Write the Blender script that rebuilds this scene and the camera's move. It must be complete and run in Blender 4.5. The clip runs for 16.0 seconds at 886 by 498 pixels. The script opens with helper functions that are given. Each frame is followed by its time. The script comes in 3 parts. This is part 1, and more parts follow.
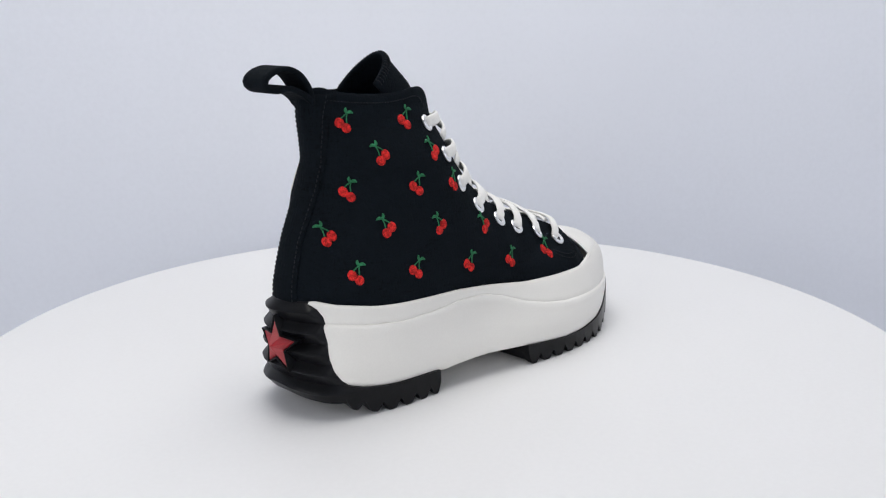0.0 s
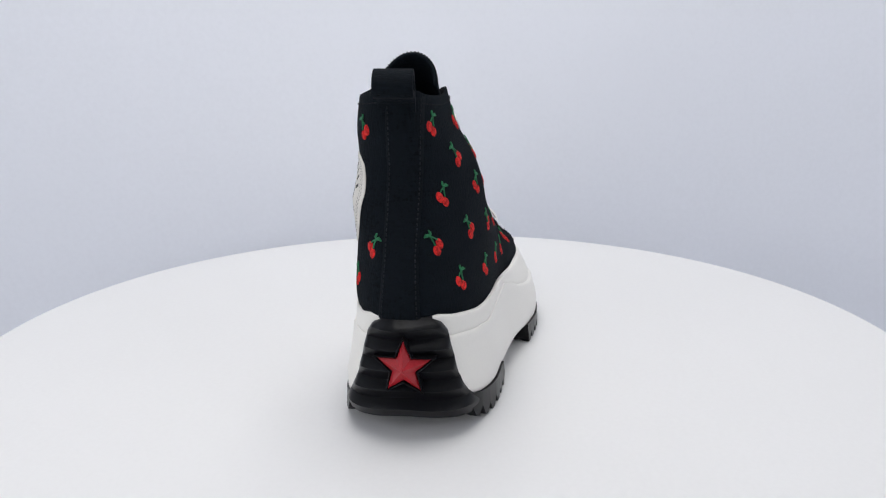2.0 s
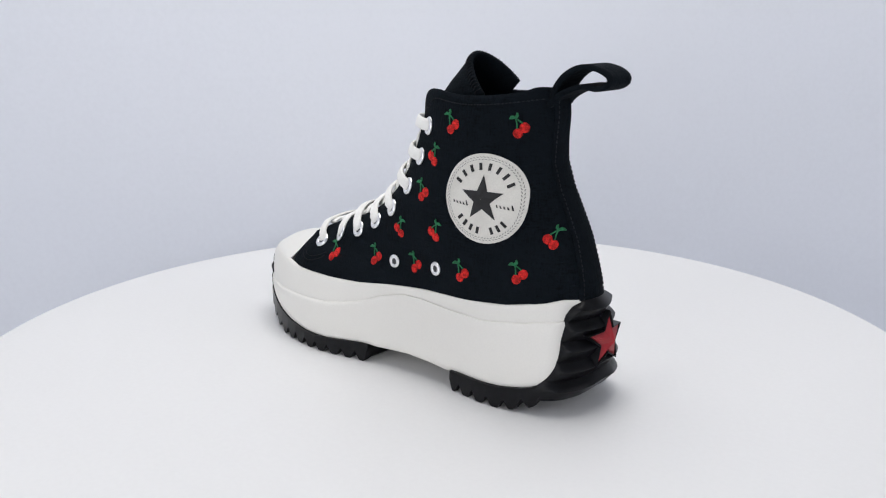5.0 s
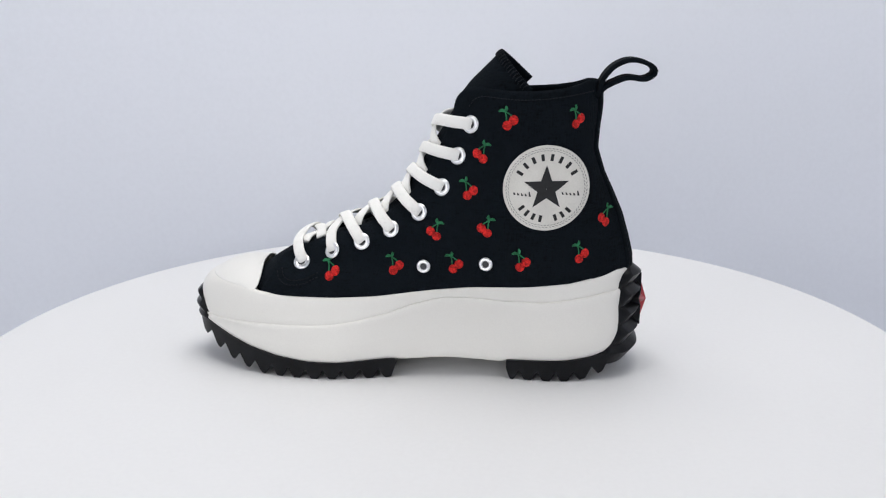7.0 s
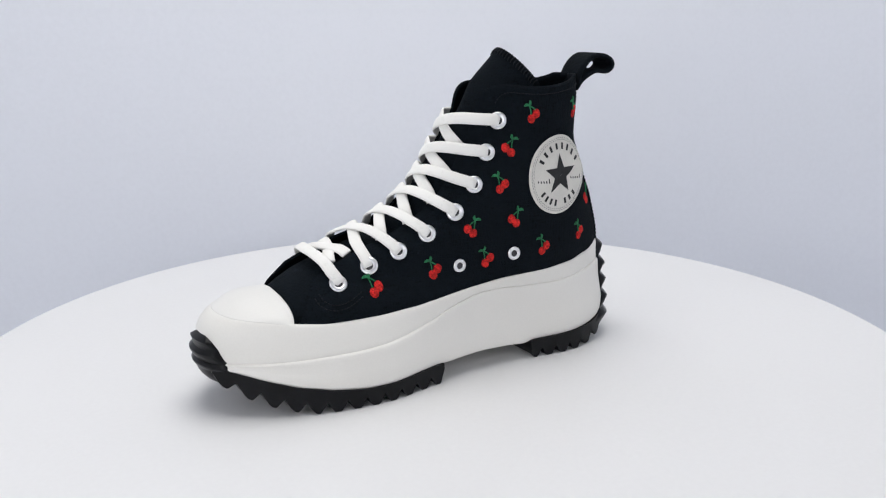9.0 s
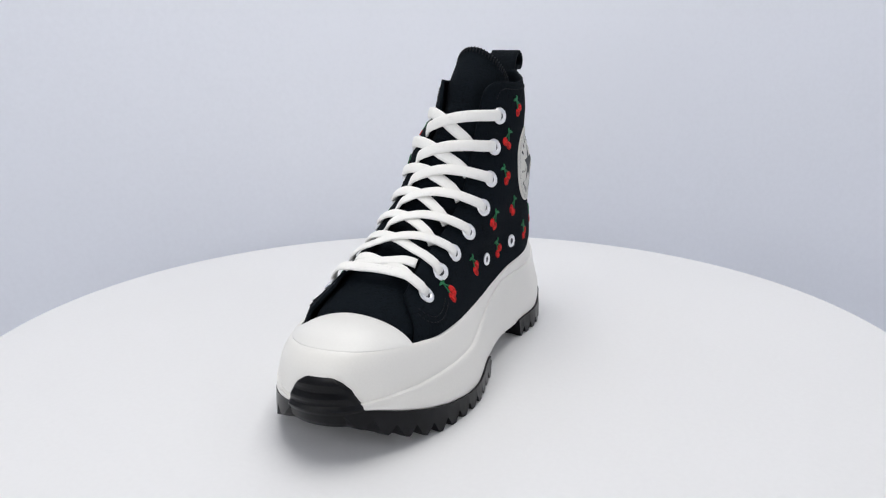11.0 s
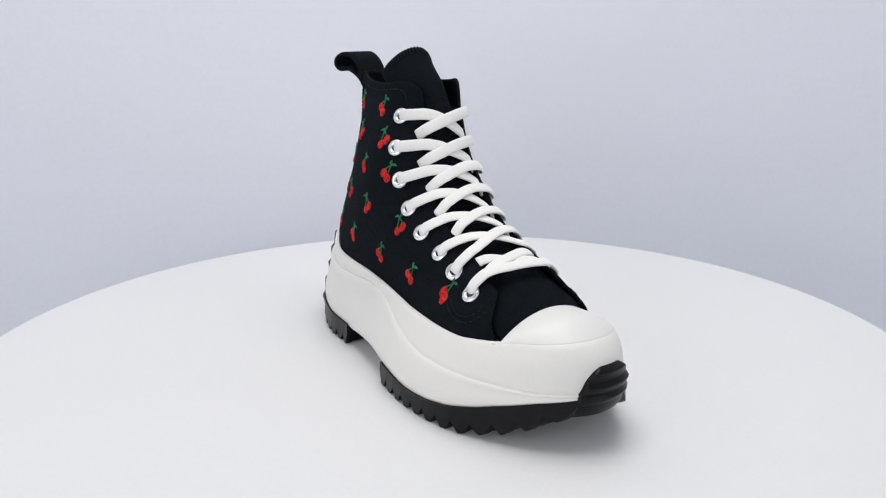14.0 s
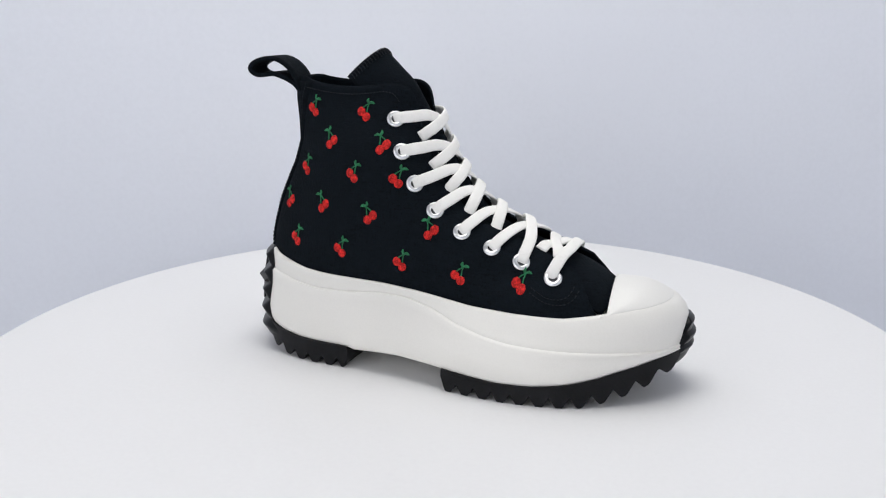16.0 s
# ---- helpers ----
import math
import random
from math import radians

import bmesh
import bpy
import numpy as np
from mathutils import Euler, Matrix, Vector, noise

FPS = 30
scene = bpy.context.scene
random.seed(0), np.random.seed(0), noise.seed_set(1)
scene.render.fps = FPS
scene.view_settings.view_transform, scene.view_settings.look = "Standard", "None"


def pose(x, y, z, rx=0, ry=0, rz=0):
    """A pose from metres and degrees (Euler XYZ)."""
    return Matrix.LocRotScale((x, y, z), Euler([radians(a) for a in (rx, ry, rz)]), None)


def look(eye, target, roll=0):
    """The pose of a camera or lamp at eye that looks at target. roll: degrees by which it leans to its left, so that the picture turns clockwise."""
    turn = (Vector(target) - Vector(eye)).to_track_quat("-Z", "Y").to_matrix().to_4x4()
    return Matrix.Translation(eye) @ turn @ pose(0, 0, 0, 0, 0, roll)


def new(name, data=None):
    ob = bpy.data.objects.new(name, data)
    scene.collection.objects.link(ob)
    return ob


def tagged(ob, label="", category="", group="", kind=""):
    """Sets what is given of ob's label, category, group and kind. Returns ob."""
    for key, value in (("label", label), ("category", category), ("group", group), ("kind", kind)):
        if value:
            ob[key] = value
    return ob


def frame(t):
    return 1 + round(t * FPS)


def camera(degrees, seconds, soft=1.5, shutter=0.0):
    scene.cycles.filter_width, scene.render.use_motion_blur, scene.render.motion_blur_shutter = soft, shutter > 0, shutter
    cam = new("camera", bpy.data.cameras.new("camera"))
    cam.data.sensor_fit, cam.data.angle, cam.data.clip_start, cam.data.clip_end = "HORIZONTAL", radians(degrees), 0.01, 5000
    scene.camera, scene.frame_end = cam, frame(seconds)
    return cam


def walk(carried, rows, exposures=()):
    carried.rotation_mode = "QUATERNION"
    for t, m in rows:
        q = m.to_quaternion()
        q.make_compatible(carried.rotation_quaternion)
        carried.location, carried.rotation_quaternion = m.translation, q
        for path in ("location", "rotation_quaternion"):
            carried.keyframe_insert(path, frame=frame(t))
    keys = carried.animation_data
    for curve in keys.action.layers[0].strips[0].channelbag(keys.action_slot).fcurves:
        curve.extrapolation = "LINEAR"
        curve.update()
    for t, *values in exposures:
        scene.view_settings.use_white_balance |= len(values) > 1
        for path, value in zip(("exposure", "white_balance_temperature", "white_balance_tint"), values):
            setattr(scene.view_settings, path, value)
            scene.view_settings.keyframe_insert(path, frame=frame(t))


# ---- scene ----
cam = camera(53.82, 16.0, soft=1.15)
STAND = pose(0, -0.5625, 0.2239, 90 - 14.995, 0, -0.264) @ pose(0, 0, 0, 0, 0, -0.431)
walk(cam, [(0, STAND), (16, STAND)], exposures=[(0, 0.0), (16, 0.0)])

# ---- light: a soft-lit photo booth ----
world = bpy.data.worlds.new("booth_air")
scene.world = world
world.use_nodes = True
world.node_tree.nodes["Background"].inputs[0].default_value = (0.80, 0.87, 1.0, 1)
world.node_tree.nodes["Background"].inputs[1].default_value = 0.11


def softbox(name, eye, target, w, h, watts, colour):
    data = bpy.data.lights.new(name, "AREA")
    data.shape, data.size, data.size_y, data.energy, data.color = "RECTANGLE", w, h, watts, colour
    ob = new(name, data)
    ob.matrix_world = look(eye, target)
    return ob


softbox("softbox_overhead", (0.0, 0.08, 1.25), (0, 0.1, 0), 0.85, 0.8, 9.5, (1, 0.985, 0.96))
softbox("softbox_left", (-1.05, -0.8, 0.75), (0, 0, 0.08), 0.7, 0.7, 2.6, (1, 0.99, 0.98))
softbox("softbox_right", (1.05, -0.8, 0.75), (0, 0, 0.08), 0.7, 0.7, 1.8, (1, 0.99, 0.98))
# low fill beside the camera, added to brighten; no lamp known there
softbox("added_front_fill", (-0.30, -0.76, 0.15), (0, 0.1, 0.14), 0.5, 0.22, 1.1, (1, 0.99, 0.98))


# ---- materials ----
def nodes_of(name):
    m = bpy.data.materials.new(name)
    m.use_nodes = True
    return m, m.node_tree.nodes, m.node_tree.links, m.node_tree.nodes["Principled BSDF"]


def surface(name, colour, rough=0.6, metal=0.0, vary=0.12, big=12.0, small=400.0, bump=0.15, depth=0.0004, sheen=0.0, spec=0.5):
    """Base colour with blotches and grain, plus fine relief."""
    m, n, l, b = nodes_of(name)
    co = n.new("ShaderNodeTexCoord")
    a, c = n.new("ShaderNodeTexNoise"), n.new("ShaderNodeTexNoise")
    a.inputs["Scale"].default_value, c.inputs["Scale"].default_value = big, small
    a.inputs["Detail"].default_value, c.inputs["Detail"].default_value = 4, 3
    mix = n.new("ShaderNodeMath")
    mix.operation = "ADD"
    ramp = n.new("ShaderNodeValToRGB")
    lo = [v * (1 - vary) for v in colour]
    hi = [min(1, v * (1 + vary)) for v in colour]
    ramp.color_ramp.elements[0].position, ramp.color_ramp.elements[1].position = 0.7, 1.0
    ramp.color_ramp.elements[0].color, ramp.color_ramp.elements[1].color = (*lo, 1), (*hi, 1)
    half = n.new("ShaderNodeMath")
    half.operation, half.inputs[1].default_value = "MULTIPLY", 0.85
    for t in (a, c):
        l.new(co.outputs["Object"], t.inputs["Vector"])
    l.new(a.outputs["Fac"], mix.inputs[0])
    l.new(c.outputs["Fac"], mix.inputs[1])
    l.new(mix.outputs[0], half.inputs[0])
    l.new(half.outputs[0], ramp.inputs["Fac"])
    l.new(ramp.outputs["Color"], b.inputs["Base Color"])
    bp = n.new("ShaderNodeBump")
    bp.inputs["Strength"].default_value, bp.inputs["Distance"].default_value = bump, depth
    l.new(c.outputs["Fac"], bp.inputs["Height"])
    l.new(bp.outputs["Normal"], b.inputs["Normal"])
    b.inputs["Roughness"].default_value, b.inputs["Metallic"].default_value = rough, metal
    b.inputs["Specular IOR Level"].default_value = spec
    b.inputs["Sheen Weight"].default_value = sheen
    return m


def woven(name, colour, pitch, rough=0.9, depth=0.0003, strength=0.6, vary=0.3, sheen=0.15):
    """Cloth: two crossed thread waves as relief, their highlights also put into the colour, and a little fading."""
    m, n, l, b = nodes_of(name)
    co = n.new("ShaderNodeTexCoord")
    waves = []
    for k, stretch in enumerate(((1.0, 1.0, 0.22), (0.22, 0.22, 1.0))):
        mp = n.new("ShaderNodeMapping")
        mp.inputs["Scale"].default_value = stretch
        w = n.new("ShaderNodeTexNoise")
        w.inputs["Scale"].default_value, w.inputs["Detail"].default_value = 0.75 / pitch, 2
        l.new(co.outputs["Object"], mp.inputs["Vector"])
        l.new(mp.outputs["Vector"], w.inputs["Vector"])
        waves.append(w)
    mul = n.new("ShaderNodeMath")
    mul.operation = "ADD"
    l.new(waves[0].outputs["Fac"], mul.inputs[0])
    l.new(waves[1].outputs["Fac"], mul.inputs[1])
    t = n.new("ShaderNodeTexNoise")
    t.inputs["Scale"].default_value, t.inputs["Detail"].default_value = 25, 1
    l.new(co.outputs["Object"], t.inputs["Vector"])
    ramp = n.new("ShaderNodeValToRGB")
    ramp.color_ramp.elements[0].color = (*[v * (1 - vary) for v in colour], 1)
    ramp.color_ramp.elements[1].color = (*[v * (1 + vary) for v in colour], 1)
    both = n.new("ShaderNodeMath")
    both.operation = "MULTIPLY_ADD"
    both.inputs[1].default_value = 0.55
    l.new(mul.outputs[0], both.inputs[0])
    soft = n.new("ShaderNodeMath")
    soft.operation = "MULTIPLY_ADD"
    soft.inputs[1].default_value, soft.inputs[2].default_value = 0.35, 0.325
    l.new(t.outputs["Fac"], soft.inputs[0])
    l.new(soft.outputs[0], both.inputs[2])
    l.new(both.outputs[0], ramp.inputs["Fac"])
    ramp.color_ramp.elements[0].position, ramp.color_ramp.elements[1].position = 0.80, 1.30
    l.new(ramp.outputs["Color"], b.inputs["Base Color"])
    bp = n.new("ShaderNodeBump")
    bp.inputs["Strength"].default_value, bp.inputs["Distance"].default_value = strength, depth
    l.new(mul.outputs[0], bp.inputs["Height"])
    l.new(bp.outputs["Normal"], b.inputs["Normal"])
    b.inputs["Roughness"].default_value, b.inputs["Specular IOR Level"].default_value = rough, 0.06
    b.inputs["Sheen Weight"].default_value, b.inputs["Sheen Roughness"].default_value = sheen, 0.5
    return m


CANVAS = woven("black_canvas", (0.0041, 0.0060, 0.0084), 0.0008, vary=0.4, sheen=0.0, strength=1.0, depth=0.0005)
LINING = woven("black_lining", (0.004, 0.004, 0.005), 0.0012, sheen=0.02)
STRAP = woven("black_webbing", (0.0037, 0.0053, 0.0073), 0.0011, vary=0.5, strength=1.0, sheen=0.0, depth=0.0006)
COTTON = woven("white_cotton", (0.85, 0.84, 0.81), 0.0011, strength=0.5, vary=0.05)
RUBBER = surface("ivory_rubber", (0.80, 0.785, 0.745), 0.44, vary=0.012, big=18, small=900, bump=0.004)
CAPRUB = surface("white_cap_rubber", (0.80, 0.79, 0.76), 0.42, vary=0.01, big=18, small=900, bump=0.004)
BLACKRUB = surface("black_rubber", (0.0052, 0.0055, 0.0070), 0.32, vary=0.3, big=60, small=1200, bump=0.05, spec=0.17)
REDRUB = surface("red_rubber", (0.33, 0.009, 0.016), 0.38, vary=0.12, big=60, small=900, bump=0.1)
REDTHR = surface("red_thread", (0.55, 0.020, 0.018), 0.8, vary=0.5, big=420, small=1600, bump=1.0, depth=0.0006, spec=0.2)
GREENTHR = surface("green_thread", (0.010, 0.15, 0.055), 0.8, vary=0.35, big=300, small=1500, bump=0.8, depth=0.0005)
METAL = surface("silver_eyelet_metal", (0.9, 0.9, 0.9), 0.28, 1.0, vary=0.03, small=600, bump=0.03)
PATCHW = surface("off_white_patch", (0.71, 0.69, 0.64), 0.6, vary=0.05, big=80, small=1400, bump=0.25)
INK = surface("black_print", (0.006, 0.006, 0.007), 0.6, vary=0.2)
STITCH = surface("dark_stitch", (0.011, 0.013, 0.016), 0.85, vary=0.3, spec=0.2)
GREYST = surface("grey_stitch", (0.24, 0.235, 0.22), 0.8, vary=0.1)
HOLE = surface("eyelet_hole", (0.05, 0.05, 0.055), 0.7, vary=0.1)
TABLE = surface("white_table_laminate", (0.80, 0.80, 0.805), 0.5, vary=0.008, big=5, small=300, bump=0.01)
BACKDROP = surface("pale_blue_backdrop", (0.865, 0.885, 0.94), 0.9, vary=0.01, big=2, small=200, bump=0.02)


# ---- mesh helpers ----
def part(name, bm, material, parent, label=""):
    me = bpy.data.meshes.new(name)
    bm.to_mesh(me)
    bm.free()
    return mesh_part(name, me, material, parent, label)


def mesh_part(name, me, material, parent, label="", smooth=True):
    me.materials.append(material)
    me.polygons.foreach_set("use_smooth", [smooth] * len(me.polygons))
    ob = new(name, me)
    ob.parent = parent
    if label:
        ob["label"] = label
    return ob


def sheet(name, rows, material, parent, label="", close=False, thick=0.0, offset=-1.0, cap=False, sharp=0.0):
    """A surface through rows of points (millimetres); close joins each row's ends, cap fills the first and last row."""
    rows = np.asarray(rows, float) * 0.001
    a, b = rows.shape[:2]
    faces = []
    for i in range(a - 1):
        for j in range(b if close else b - 1):
            k = (j + 1) % b
            faces.append((i * b + j, i * b + k, (i + 1) * b + k, (i + 1) * b + j))
    if cap:
        faces.append(tuple(range(b))[::-1])
        faces.append(tuple((a - 1) * b + j for j in range(b)))
    me = bpy.data.meshes.new(name)
    me.from_pydata([tuple(p) for p in rows.reshape(-1, 3)], [], faces)
    me.update()
    bm = bmesh.new()
    bm.from_mesh(me)
    if close or cap:
        bmesh.ops.recalc_face_normals(bm, faces=bm.faces)
    bm.to_mesh(me)
    bm.free()
    ob = mesh_part(name, me, material, parent, label)
    if sharp:
        me.set_sharp_from_angle(angle=radians(sharp))
    if thick:
        mod = ob.modifiers.new("thickness", "SOLIDIFY")
        mod.thickness, mod.offset = thick * 0.001, offset
    return ob


def spline(points, n):
    """n points evenly along a Catmull-Rom curve."""
    p = np.asarray(points, float)
    q = np.vstack([2 * p[0] - p[1], p, 2 * p[-1] - p[-2]])
    out = []
    for i in range(len(p) - 1):
        for t in np.linspace(0, 1, 24, endpoint=False):
            a, b, c, d = q[i:i + 4]
            out.append(0.5 * (2 * b + (c - a) * t + (2 * a - 5 * b + 4 * c - d) * t ** 2 + (3 * b - a - 3 * c + d) * t ** 3))
    out.append(p[-1])
    out = np.array(out)
    s = np.r_[0, np.cumsum(np.linalg.norm(np.diff(out, axis=0), axis=1))]
    u = np.linspace(0, s[-1], n)
    return np.stack([np.interp(u, s, out[:, k]) for k in range(out.shape[1])], 1)


def lerp(x, *pairs):
    """Smooth table look-up: pairs (x, value) in rising x."""
    xs, ys = [p[0] for p in pairs], [p[1] for p in pairs]
    return float(np.interp(x, xs, ys))


def tube(name, path, ra, rb, material, parent, label="", n=10, ups=None):
    """A flat-oval cord along a path (mm); ra across (one value, or one for each point), rb thick; ups: the thick direction at each point."""
    path = np.asarray(path, float)
    tan = np.gradient(path, axis=0)
    tan /= np.linalg.norm(tan, axis=1)[:, None]
    rows = []
    wide = np.broadcast_to(ra, len(path))
    for i, (p, t) in enumerate(zip(path, tan)):
        up = np.asarray(ups[i] if ups is not None else (0, 0, 1), float)
        side = np.cross(t, up)
        side /= np.linalg.norm(side) + 1e-9
        up = np.cross(side, t)
        rows.append([p + side * wide[i] * np.sign(math.cos(f)) * abs(math.cos(f)) ** 0.8 + up * rb * np.sign(math.sin(f)) * abs(math.sin(f)) ** 0.8
                     for f in np.linspace(0, 2 * math.pi, n, endpoint=False)])
    return sheet(name, rows, material, parent, label, close=True, cap=True)


# ---- the place: backdrop, floor and round turning table ----
def build_place():
    # a curved seamless backdrop all round the table, open at the top under the softboxes
    n, rows = 160, []
    COS, SIN = math.cos(radians(7)), math.sin(radians(7))
    prof = [(0.45, -0.75), (0.70, -0.745), (0.86, -0.70), (0.96, -0.55), (1.0, -0.3), (1.0, 0.0), (1.0, 0.6), (1.0, 1.3), (1.0, 1.9)]
    for r, z in spline(prof, 30):
        ring_xy = [(1430 * r * math.copysign(abs(math.cos(a)) ** 0.7, math.cos(a)), 1040 * r * math.copysign(abs(math.sin(a)) ** 0.7, math.sin(a))) for a in np.linspace(0, 2 * math.pi, n, endpoint=False)]
        rows.append([(x * COS - y * SIN, x * SIN + y * COS - 600, 1000 * z) for x, y in ring_xy])
    ob = sheet("backdrop", rows, BACKDROP, None, close=True)
    tagged(ob, "pale blue-grey seamless curved studio backdrop", "backdrop", kind="structure")
    fl = sheet("floor", [[(x, y, -758) for x in (-2500, 2500)] for y in (-2500, 2500)], BACKDROP, None)
    tagged(fl, "pale blue-grey studio floor under the table", "floor", kind="structure")
    table = new("turntable")
    tagged(table, "round white matt display turntable with a rounded rim", "turntable")
    R, rows = 324.6, []
    prof = [(0.5, 0)] + [(r, 0) for r in (80, 160, 240, 300)]
    prof += [(R - 3 + 3 * math.sin(f), -3 + 3 * math.cos(f)) for f in np.linspace(0, math.pi / 2, 6)]
    prof += [(R, -15), (R - 2, -18), (120, -18), (0.5, -18)]
    for r, z in prof:
        rows.append([(r * math.cos(a), r * math.sin(a), z) for a in np.linspace(0, 2 * math.pi, 160, endpoint=False)])
    sheet("disc", rows, TABLE, table, close=True, cap=True)
    rows = []
    for r, z in ((45, -18.5), (45, -720), (60, -730), (170, -738), (180, -745), (180, -757)):
        rows.append([(r * math.cos(a), r * math.sin(a), z) for a in np.linspace(0, 2 * math.pi, 48, endpoint=False)])
    sheet("pedestal", rows, TABLE, table, close=True, cap=True)
    return table


# ---- the shoe; x towards the toe, y towards its inner side, millimetres ----
BASE = [(-127, 2), (-124.5, 19), (-112, 35), (-80, 43.5), (-45, 41.5), (0, 42.5), (30, 46.5), (65, 53), (95, 51), (122, 43.5), (146, 31), (161.5, 18), (167, 3),
        (164.5, -13), (152, -30.5), (128, -47), (100, -59.5), (65, -63.5), (30, -60), (0, -54), (-45, -47.5), (-80, -44.5), (-112, -34), (-124.5, -16), (-127, 2)]
RIM = [(-128.5, 4), (-122, 17), (-111, 26), (-80, 37.8), (-45, 42), (0, 42), (30, 42), (65, 43), (95, 42), (118, 36.5), (139.5, 28), (152, 15.8), (156, 2),
       (153.2, -12.8), (141.5, -27), (119, -39), (96, -47), (65, -48), (30, -46), (0, -44), (-45, -41.5), (-80, -37), (-111, -23.5), (-121.5, -12), (-128.5, 4)]


def ring(points, n=160):
    """The closed outline, with the same parameter for base and rim."""
    p = np.asarray(points[:-1], float)
    m, out = len(p), []
    for k in range(n):
        f = k * m / n
        i, t = int(f), f - int(f)
        a, b, c, d = p[(i - 1) % m], p[i % m], p[(i + 1) % m], p[(i + 2) % m]
        out.append(0.5 * (2 * b + (c - a) * t + (2 * a - 5 * b + 4 * c - d) * t ** 2 + (3 * b - a - 3 * c + d) * t ** 3))
    return np.array(out)


def base_width(x):
    """The base outline's two y at this x."""
    r = ring(BASE, 480)
    m, l = r[r[:, 1] > 2.5], r[r[:, 1] < 2]
    m, l = m[np.argsort(m[:, 0])], l[np.argsort(l[:, 0])]
    return np.interp(x, l[:, 0], l[:, 1]), np.interp(x, m[:, 0], m[:, 1])


def z_bottom(x):
    return lerp(x, (-130, 27), (-122, 22.3), (-115, 18.8), (-101, 14.8), (-87, 12.9), (-65, 12.3), (-47, 11.8), (-44, 10.5), (-28, 11.9), (-10, 12.8), (5, 12.0), (23, 11.2),
                (30, 10.5), (60, 8.6), (81, 9), (102, 11.5), (120, 15.5), (137, 21), (150, 26), (168, 31))


def rise(x, y):
    outer = 2.2 * min(1.0, max(0.0, (8 - y) / 20))
    return outer * lerp(x, (-127, 0.3), (-110, 1), (130, 1), (160, 0)) + 1.4 * min(1.0, max(0.0, (y + 10) / 20)) * lerp(x, (18, 0), (30, 1), (110, 1), (150, 0))


def z_seam(x):
    return lerp(x, (-130, 57), (-110, 55), (-96, 52.8), (-71, 50.6), (-45, 51.6), (-24, 53.6), (-6, 53.2), (12, 48.5), (30, 41.5), (48, 37), (65, 34.6), (82, 33.8), (101, 33.2), (120, 32.6), (136, 32), (150, 31.8), (168, 32.5))


def z_top(x):
    return lerp(x, (-128.5, 68), (-118, 68.6), (-108, 65.8), (-86, 62.4), (-61, 61.2), (-25, 60.4), (0, 58), (11, 56.5), (37, 52.6), (65, 51.2), (101, 51.6), (116, 52.8), (135, 56.3), (157, 58.6))


def midsole(shoe):
    base, rim = ring(BASE), ring(RIM)
    mean = np.array([10.0, 0.0])
    levels = []
    # height fraction from bottom to seam to top, and the blend base -> rim
    spec = [("b", 0.0, -9), ("b", 0.0, -1.6), ("b", 0.03, -0.4), ("b", 0.10, 0), ("b", 0.3, 0.3), ("b", 0.5, -0.3), ("b", 0.7, -0.6), ("b", 0.85, -0.3), ("b", 0.95, 0.0), ("b", 1.0, -0.5),
            ("t", 0.02, -1.4), ("t", 0.08, -1.1), ("t", 0.2, -1.0), ("t", 0.4, -0.8), ("t", 0.6, -0.5), ("t", 0.75, -0.2), ("t", 0.88, -0.05), ("t", 0.93, -0.1), ("t", 0.97, -0.25), ("t", 1.0, -1.0), ("t", 1.0, -2.2), ("t", 0.9, -3.0), ("t", 0.72, -3.4)]
    for kind, f, off in spec:
        row = []
        for k in range(len(base)):
            b, r = base[k], rim[k]
            x = b[0]
            zb, zs, zt = z_bottom(x) + rise(x, b[1]), z_seam(x), z_top(r[0]) - (0.5 * lerp(r[0], (-105, 0), (-70, 1), (95, 1), (118, 0)) if r[1] < 0 else 0)
            z = zb + (zs - zb) * f if kind == "b" else zs + (zt - zs) * f
            g = min(1, max(0, (z - 22) / (zt - 22)))
            g = g ** lerp(x, (60, 1.35), (110, 1.6), (135, 2.6), (150, 4.2), (165, 5.5))
            q = b + (r - b) * g
            out = base[(k + 1) % len(base)] - base[k - 1]
            nrm = np.array([out[1], -out[0]])
            nrm /= np.linalg.norm(nrm)
            if np.dot(nrm, b - mean) < 0:
                nrm = -nrm
            # the side is drawn in under the arch
            waist = 2.6 * math.exp(-((x + 12) / 34) ** 2) * math.sin(math.pi * min(1, max(0, (z - zb) / (zs - zb)))) if kind == "b" else 0
            q = q + nrm * (off - waist)
            row.append((q[0], q[1], z))
        levels.append(row)
    return sheet("midsole", levels, RUBBER, shoe, "ivory rubber platform midsole with a wavy seam", close=True, cap=True, sharp=50)


def saw(x, x0, pitch):
    f = ((x - x0) / pitch) % 1.0
    return 1 - abs(2 * f - 1)


